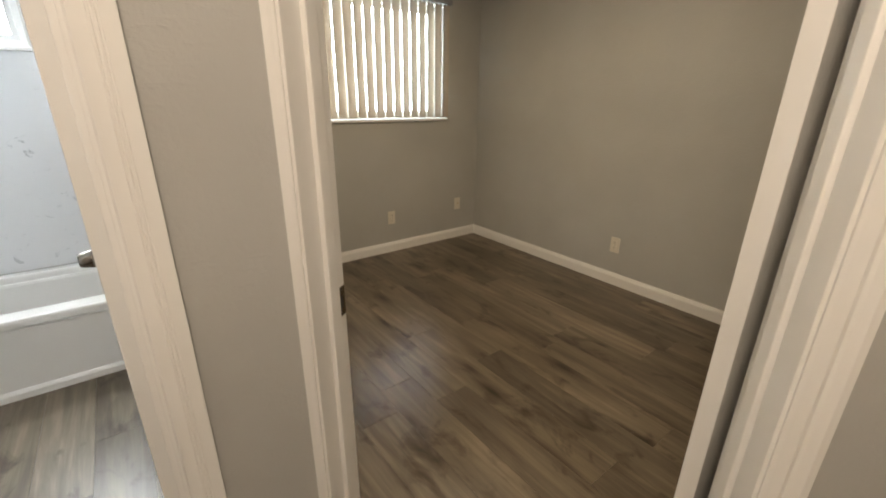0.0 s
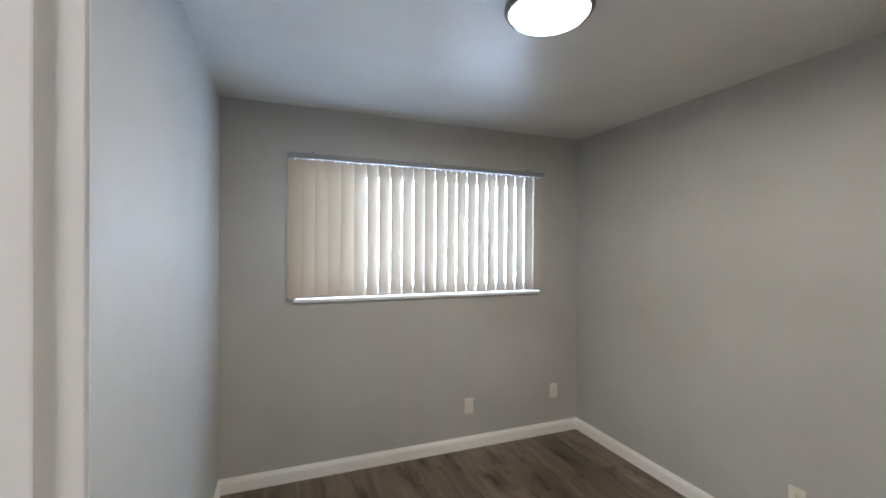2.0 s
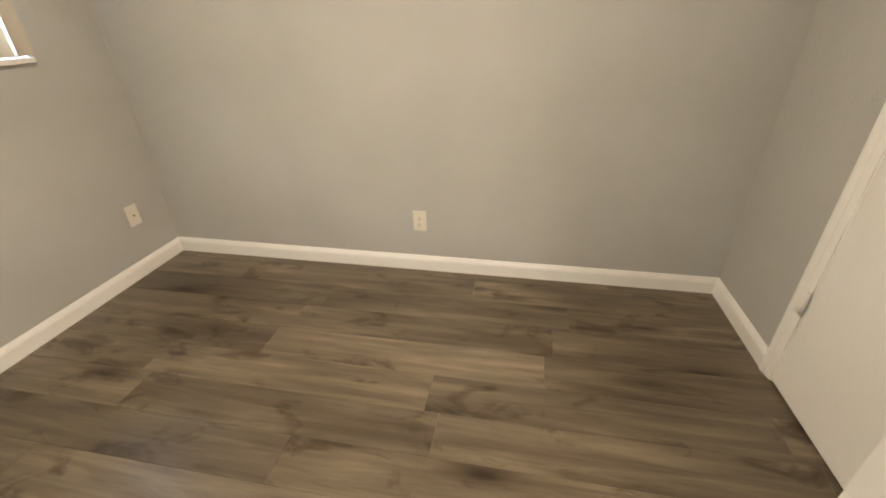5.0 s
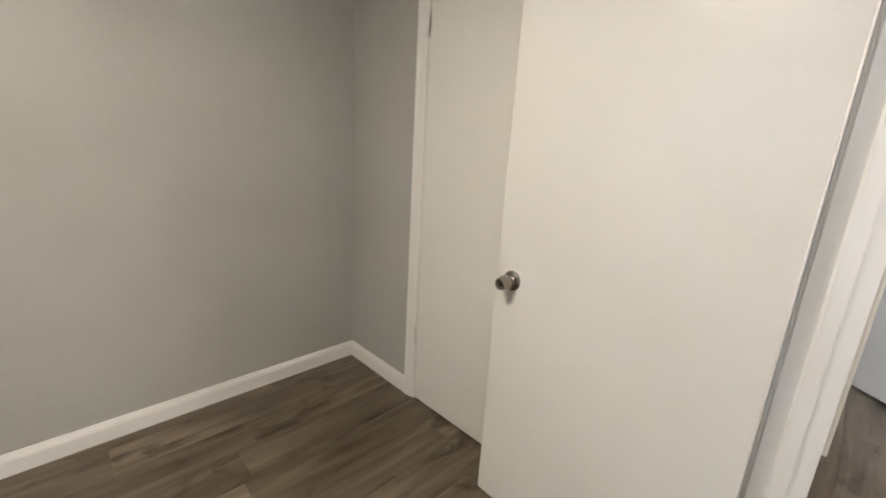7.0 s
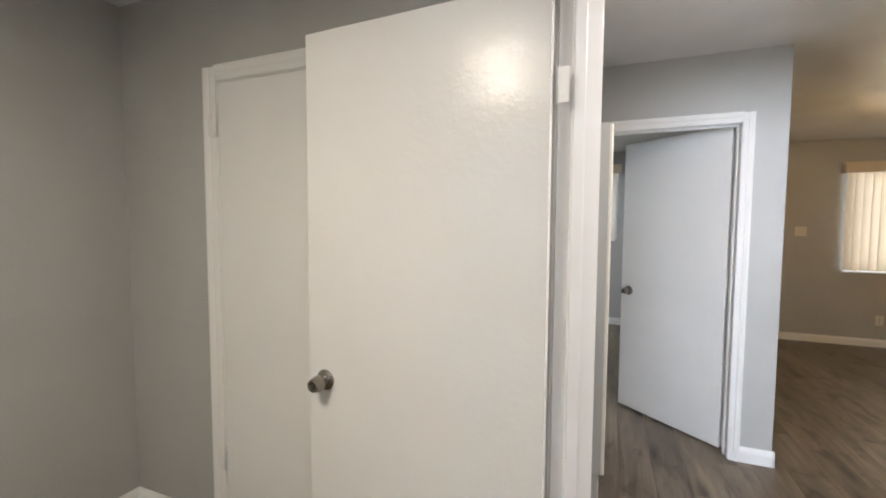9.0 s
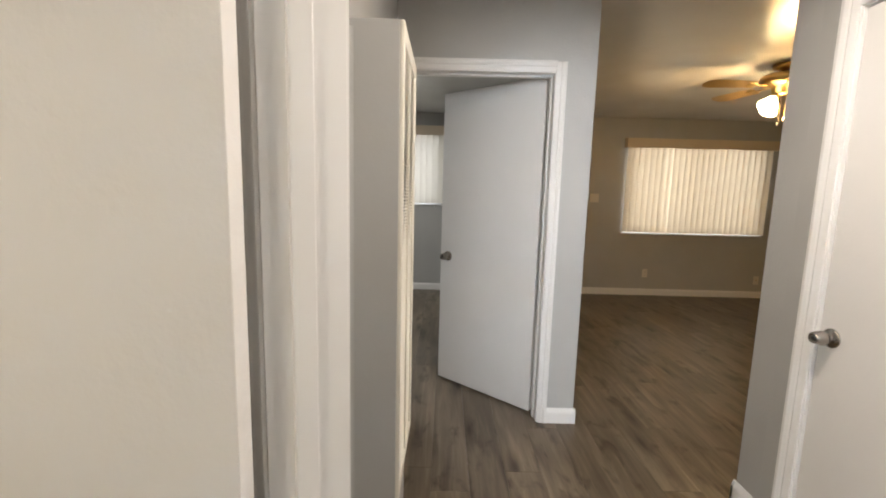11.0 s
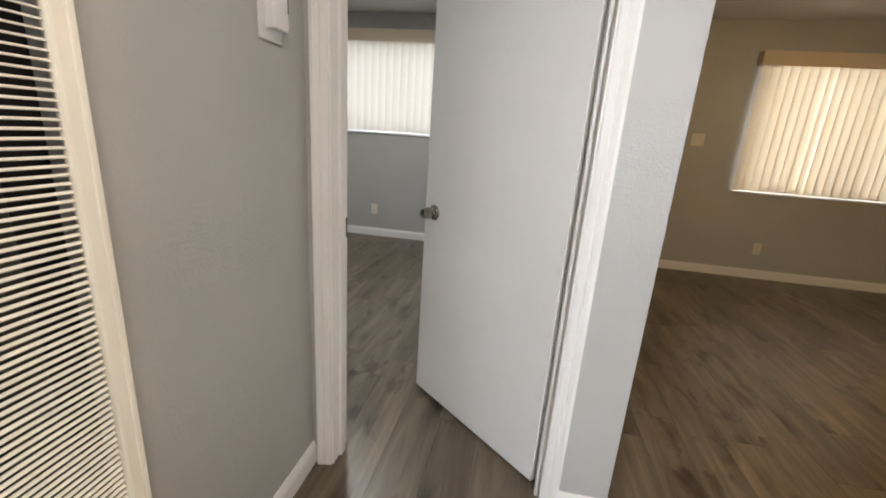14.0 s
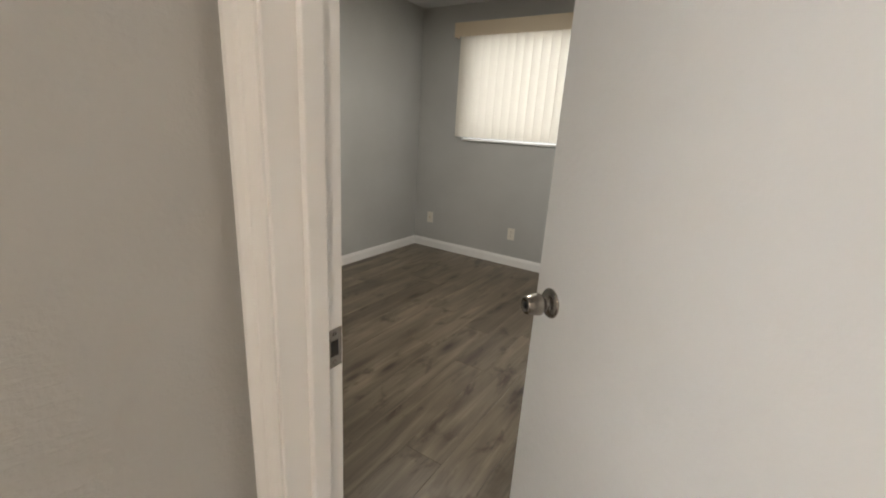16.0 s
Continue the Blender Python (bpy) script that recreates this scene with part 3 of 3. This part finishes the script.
def outlet(place, yaw, label, kind="outlet"):
    """Cover plate on a wall; local -y faces the room."""
    o = thing("wall_outlet" if "switch" not in kind else "light_switch", label, "outlet" if "switch" not in kind else "switch", pose(*place, 0, 0, yaw), "outlets on the walls" if "switch" not in kind else "")
    w = 0.058 if kind == "switch" else 0.036
    part("plate", box(bmesh.new(), (-w, -0.006, -0.058), (w, 0.0, 0.058), 0.003), PLATE, o)
    if kind == "outlet":
        for z in (-0.020, 0.020):
            f = part("receptacle", box(bmesh.new(), (-0.0165, -0.0085, z - 0.0145), (0.0165, -0.005, z + 0.0145), 0.0025), PLATE, o)
            for x, h in ((-0.0065, 0.0045), (0.0065, 0.0035)):
                part("slot", box(bmesh.new(), (x - 0.001, -0.0092, z - h + 0.003), (x + 0.001, -0.0082, z + h + 0.003)), SLOT, f)
            part("ground_hole", lathe(bmesh.new(), [(0, 0), (0.0024, 0), (0.0024, 0.0008), (0, 0.0008)], Matrix.Translation((0, -0.0083, z - 0.008)) @ pose(0, 0, 0, 90), 8), SLOT, f)
        part("screw", lathe(bmesh.new(), [(0, 0), (0.003, 0), (0.0025, 0.0012), (0, 0.0014)], Matrix.Translation((0, -0.006, 0)) @ pose(0, 0, 0, 90), 8), METAL, o)
    elif kind == "coax":
        part("jack", lathe(bmesh.new(), [(0, 0), (0.0065, 0), (0.006, 0.003), (0.0045, 0.003), (0.0045, 0.009), (0, 0.009)], Matrix.Translation((0, -0.006, 0)) @ pose(0, 0, 0, 90), 12), BRASS, o, "small threaded cable jack")
        for z in (-0.041, 0.041):
            part("screw", lathe(bmesh.new(), [(0, 0), (0.003, 0), (0.0025, 0.0012), (0, 0.0014)], Matrix.Translation((0, -0.006, z)) @ pose(0, 0, 0, 90), 8), PLATE, o)
    else:
        for x in (-0.023, 0.023) if kind == "switch" else (0,):
            part("toggle", box(bmesh.new(), (x - 0.005, -0.016, -0.004), (x + 0.005, -0.005, 0.012), 0.002), PLATE, o)
    return o


outlet((1.645, BY, 0.316), 0, "ivory duplex outlet on the grey wall under the window")
outlet((2.394, BY, 0.343), 0, "ivory cable jack plate on the grey wall beside the corner", "coax")
outlet((BX, 1.502, 0.306), -90, "ivory duplex outlet on the long grey wall")
outlet((0.0, 1.97, 0.29), 90, "ivory duplex outlet on the partition wall")
outlet((-2.397, FAR, 0.307), 180, "ivory duplex outlet under the living room window")
outlet((-3.94, FAR, 0.248), 180, "ivory cable jack plate near the living room corner", "coax")
outlet((2.612, FAR, 0.33), 180, "ivory cable jack plate in the second bedroom", "coax")
outlet((1.651, FAR, 0.316), 180, "ivory duplex outlet in the second bedroom")
outlet((-1.628, FAR, 1.322), 180, "ivory double light switch beside the living room window", "switch")
outlet((0.0, 1.105, 1.215), 90, "ivory single light switch on the bedroom partition wall", "single switch")

th = thing("thermostat", "white rectangular wall thermostat on a back plate in the hall", "thermostat", pose(0.66, -1.440, 1.508, 0, 0, -90))
part("back_plate", box(bmesh.new(), (-0.048, -0.006, -0.078), (0.048, 0, 0.078), 0.003), WHITE, th)
body = part("body", box(bmesh.new(), (-0.030, -0.034, -0.052), (0.036, -0.006, 0.050), 0.006), WHITE, th)
part("dial_slot", box(bmesh.new(), (0.030, -0.0347, -0.01), (0.033, -0.0338, 0.03)), SLOT, body)
part("lever", box(bmesh.new(), (0.036, -0.026, 0.0), (0.041, -0.018, 0.012), 0.001), WHITE, body)

# ---------------------------------------------------------------- wall heater
hx0, hx1, hy0, hy1, hz = 0.500, 0.66, -0.822, -0.422, 1.765
heater = thing("wall_heater", "tall cream enamel gas wall heater with louvred front", "heater")
bm = bmesh.new()
box(bm, (hx0 + 0.022, hy0 + 0.004, 0.0), (hx1 - 0.001, hy1 - 0.004, 0.42), 0.004)
part("lower_cabinet", bm, HSIDE, heater, "grey painted lower cabinet")
for lo, hi in (((hx0 + 0.012, hy0, 0.42), (hx1 - 0.001, hy0 + 0.008, hz)), ((hx0 + 0.012, hy1 - 0.008, 0.42), (hx1 - 0.001, hy1, hz)),
               ((hx0 + 0.012, hy0 + 0.008, hz - 0.008), (hx1 - 0.001, hy1 - 0.008, hz))):
    part("side_panel", box(bmesh.new(), lo, hi, 0.002), HSIDE, heater, "grey painted side panel")
# shade behind the louvres is put in as a black shell
part("inner_shell", box(bmesh.new(), (hx0 + 0.06, hy0 + 0.009, 0.43), (hx1 - 0.002, hy1 - 0.009, hz - 0.012)), BLACK, heater, "burner chamber, coloured black for the shade inside")
for i in range(3):
    tube = lathe(bmesh.new(), [(0, 0.5), (0.03, 0.5), (0.036, 0.9), (0.03, 1.3), (0.036, 1.7), (0, 1.72)], pose(hx0 + 0.058, hy0 + 0.1 + 0.1 * i, 0), 10)
    part("heat_exchanger_tube", tube, SLOT, heater)
fw, fl = 0.030, 0.026            # width of the front frame on its two sides
for lo, hi in (((hx0, hy0, 0.42), (hx0 + 0.014, hy0 + fw, hz)), ((hx0, hy1 - fl, 0.42), (hx0 + 0.014, hy1, hz)),
               ((hx0, hy0 + fw, hz - 0.05), (hx0 + 0.014, hy1 - fl, hz)), ((hx0, hy0 + fw, 0.42), (hx0 + 0.014, hy1 - fl, 0.46))):
    part("front_frame", box(bmesh.new(), lo, hi, 0.005), HEAT, heater)
part("frame_bead", box(bmesh.new(), (hx0 - 0.002, hy0 + 0.001, 0.425), (hx0 + 0.004, hy0 + 0.010, hz - 0.004), 0.002), HEAT, heater)
ym = (hy0 + fw + hy1 - fl) / 2
part("mullion", box(bmesh.new(), (hx0 + 0.0005, ym - 0.0065, 0.46), (hx0 + 0.012, ym + 0.0065, hz - 0.05), 0.002), HEAT, heater)
half = ym - 0.006 - (hy0 + fw)
# cove added to soften the shading where the side panel meets the wall
cove = [(0, 0)] + [(-0.034 + 0.034 * math.sin(a), 0.034 - 0.034 * math.cos(a)) for a in [math.pi / 2 * i / 18 for i in range(19)]]
bm = bmesh.new()
strip(bm, cove, hz - 0.02, Matrix(((0, 1, 0, hx1 - 0.0005), (0, 0, 1, hy1 - 0.0005), (1, 0, 0, 0.0), (0, 0, 0, 1))))
part("soft_shade_cove", bm, HSIDE, heater)
bm = bmesh.new()
box(bm, (-0.0028, 0, -0.0007), (0.0028, half, 0.0007), 0, pose(0, 0, 0, 0, -20))
louvre = mesh_of("louvre", bm, HEAT)
z = 0.468
while z < hz - 0.056:
    for y in (hy0 + fw, ym + 0.006):
        o = part("louvre", louvre, HEAT, heater)
        o.location = (hx0 + 0.008, y, z)
    z += 0.0100

# ---------------------------------------------------------------- ceiling lamp of the bedroom
def flush_lamp(place, label):
    lamp = thing("ceiling_lamp", label, "lamp", pose(*place), "flush ceiling lamps")
    part("rim", lathe(bmesh.new(), [(0.0, -0.001), (0.135, -0.001), (0.158, -0.012), (0.160, -0.030), (0.152, -0.042), (0.142, -0.044), (0.142, -0.036), (0, -0.034)], None, 48), METAL, lamp)
    part("diffuser", lathe(bmesh.new(), [(0.141, -0.040), (0.130, -0.056), (0.100, -0.068), (0.05, -0.075), (0, -0.077)], None, 48), LAMP_DISC, lamp, "lit frosted diffuser")


flush_lamp((1.24, 1.555, H), "round flush ceiling lamp with a nickel rim and lit white diffuser")
flush_lamp((-0.28, -0.16, H), "round flush hall ceiling lamp with a nickel rim, lit")
# unseen lamp, added to go with the second bedroom's fill light
flush_lamp((1.35, -3.35, H), "unseen round flush lamp with a nickel rim, added to brighten the second bedroom")

# ---------------------------------------------------------------- ceiling fan of the living room
fx, fy = -2.19, -2.66
fan = thing("ceiling_fan", "brass ceiling fan with pale wooden blades and three lit glass shades", "ceiling fan", pose(fx, fy, H))
part("canopy", lathe(bmesh.new(), [(0, -0.001), (0.075, -0.001), (0.07, -0.03), (0.03, -0.045), (0.018, -0.05), (0.018, -0.07), (0, -0.07)]), BRASS, fan)
part("motor_housing", lathe(bmesh.new(), [(0, -0.06), (0.05, -0.062), (0.130, -0.08), (0.15, -0.10), (0.15, -0.135), (0.125, -0.155), (0.07, -0.17), (0.06, -0.215), (0.045, -0.23), (0, -0.232)], None, 32), BRASS, fan)
for i in range(5):
    a = -2 + 72 * i
    m = pose(0, 0, -0.152, 0, 0, a)
    bm = bmesh.new()
    pts = [(0.20, -0.048), (0.30, -0.060), (0.52, -0.068), (0.575, -0.055), (0.60, 0.0), (0.575, 0.055), (0.52, 0.068), (0.30, 0.060), (0.20, 0.048)]
    f = bm.faces.new([bm.verts.new((x, y, 0)) for x, y in pts])
    bmesh.ops.solidify(bm, geom=[f], thickness=0.007)
    bmesh.ops.transform(bm, matrix=m @ pose(0, 0, 0, 12), verts=bm.verts)
    blade = part("blade", bm, BLADE, fan, "pale wood fan blade")
    bm = bmesh.new()
    box(bm, (0.10, -0.014, -0.012), (0.22, 0.014, -0.004), 0.003, m)
    box(bm, (0.20, -0.034, -0.014), (0.26, 0.034, -0.008), 0.002, m @ pose(0, 0, 0, 12))
    part("blade_arm", bm, BRASS, blade)
for i in range(3):
    a = 20 + 120 * i
    m = pose(0, 0, -0.235, 0, 0, a) @ pose(0.045, 0, 0.0, 0, 0, 0) @ pose(0, 0, 0, 0, 180 - 48, 0)
    arm = part("lamp_holder", lathe(bmesh.new(), [(0, 0), (0.018, 0.0), (0.022, 0.02), (0.024, 0.045), (0, 0.045)], m, 16), BRASS, fan)
    part("shade", lathe(bmesh.new(), [(0.024, 0.040), (0.034, 0.055), (0.046, 0.09), (0.056, 0.125), (0.064, 0.14), (0.061, 0.14), (0.053, 0.125), (0.043, 0.09), (0.031, 0.057), (0.0, 0.05)], m, 24), SHADE, arm, "lit frosted glass shade")
for x, y, l in ((0.02, 0.03, 0.21), (-0.03, 0.02, 0.17)):
    bm = bmesh.new()
    lathe(bm, [(0, -0.23), (0.0016, -0.23), (0.0016, -0.23 - l), (0, -0.23 - l)], pose(x, y, 0), 6)
    ch = part("pull_chain", bm, BRASS, fan)
    part("pull_knob", lathe(bmesh.new(), [(0, -0.225 - l), (0.006, -0.232 - l), (0.009, -0.244 - l), (0.005, -0.254 - l), (0, -0.256 - l)], pose(x, y, 0), 12), PLATE, ch)
bulb("fan_bulb", (fx, fy, 2.00), 12, (1.0, 0.58, 0.22), 0.07)

# ---------------------------------------------------------------- bathroom
tub = thing("bathtub", "white enamel bathtub with a straight apron", "bathtub")
part("apron", box(bmesh.new(), (-1.745, 2.375, 0.0), (-0.125, 2.41, 0.334), 0.006), TUB, tub)
bm = bmesh.new()
box(bm, (-1.745, 2.36, 0.335), (-0.125, 2.47, 0.385), 0.014)
box(bm, (-1.745, 3.0, 0.335), (-0.125, 3.068, 0.385), 0.012)
box(bm, (-1.745, 2.46, 0.335), (-1.62, 3.01, 0.384), 0.012)
box(bm, (-0.25, 2.46, 0.335), (-0.125, 3.01, 0.384), 0.012)
part("rim", bm, TUB, tub)
bm = bmesh.new()
box(bm, (-1.70, 2.42, 0.04), (-0.17, 3.04, 0.09), 0.02)
box(bm, (-1.70, 2.42, 0.06), (-1.62, 3.04, 0.35), 0.02)
box(bm, (-0.25, 2.42, 0.06), (-0.17, 3.04, 0.35), 0.02)
box(bm, (-1.66, 2.99, 0.06), (-0.2, 3.05, 0.35), 0.02)
box(bm, (-1.66, 2.41, 0.06), (-0.2, 2.46, 0.35), 0.02)
part("basin", bm, TUB, tub)
part("floor_trim", strip(bmesh.new(), [(0, 0), (-0.014, 0), (-0.014, 0.03), (-0.004, 0.045), (0, 0.045)], 1.62, pose(-1.745, 2.374, 0)), TRIM, tub)
for name, lo, hi in (("panel_back", (-1.745, 3.072, 0.386), (-1.03, 3.079, 2.2)), ("panel_back", (-0.41, 3.072, 0.386), (-0.13, 3.079, 2.2)), ("panel_back", (-1.03, 3.072, 0.386), (-0.41, 3.079, 1.51)),
                     ("panel_side", (-0.128, 1.0, 0.0), (-0.1205, 3.07, 2.2)), ("panel_side", (-1.7495, 2.3, 0.386), (-1.742, 3.07, 2.2))):
    structure("bath_wall_panel", box(bmesh.new(), lo, hi), MARBLE, "white marbled bath wall panel with grey flecks", "wall panel")

# ---------------------------------------------------------------- plank floor
bm = bmesh.new()
box(bm, (-4.62, FAR - 0.14, -0.22), (3.04, BY + 0.14, -0.008))
floor = structure("floor", bm, SLOT, "grey-brown wood-look plank floor", "floor")
PW, PL, GAP = 0.178, 1.22, 0.0004
plank_meshes = {}


def plank(length):
    key = round(length, 3)
    if key not in plank_meshes:
        bm = bmesh.new()
        w, l, b = PW / 2 - GAP, key / 2 - GAP, 0.0006
        top = [bm.verts.new((x * (w - b), y * (l - b), 0)) for x, y in ((-1, -1), (1, -1), (1, 1), (-1, 1))]
        rim = [bm.verts.new((x * w, y * l, -b * 0.7)) for x, y in ((-1, -1), (1, -1), (1, 1), (-1, 1))]
        low = [bm.verts.new((x * w, y * l, -0.0075)) for x, y in ((-1, -1), (1, -1), (1, 1), (-1, 1))]
        bm.faces.new(top)
        for i in range(4):
            j = (i + 1) % 4
            bm.faces.new((rim[i], rim[j], top[j], top[i]))
            bm.faces.new((low[i], low[j], rim[j], rim[i]))
        plank_meshes[key] = mesh_of("plank", bm, WOOD)
    return plank_meshes[key]


FX0, FX1, FY0, FY1 = -4.6, 3.02, FAR - 0.1, BY + 0.1
shift = random.Random(3)
row = 0
x = 1.486 - PW * 35
while x < FX1:
    y = FY0 - shift.uniform(0.1, 1.1)
    cx = x + PW / 2
    while y < FY1:
        a, b = max(y, FY0), min(y + PL, FY1)
        inside = cx > FX0 and not (cx < -1.9 and a > -0.75) and not (cx > 2.8 and a > -1.7)
        if b - a > 0.05 and inside:
            o = part("plank", plank(b - a), WOOD, floor)
            o.location = (cx, (a + b) / 2, 0)
        y += PL
    x += PW
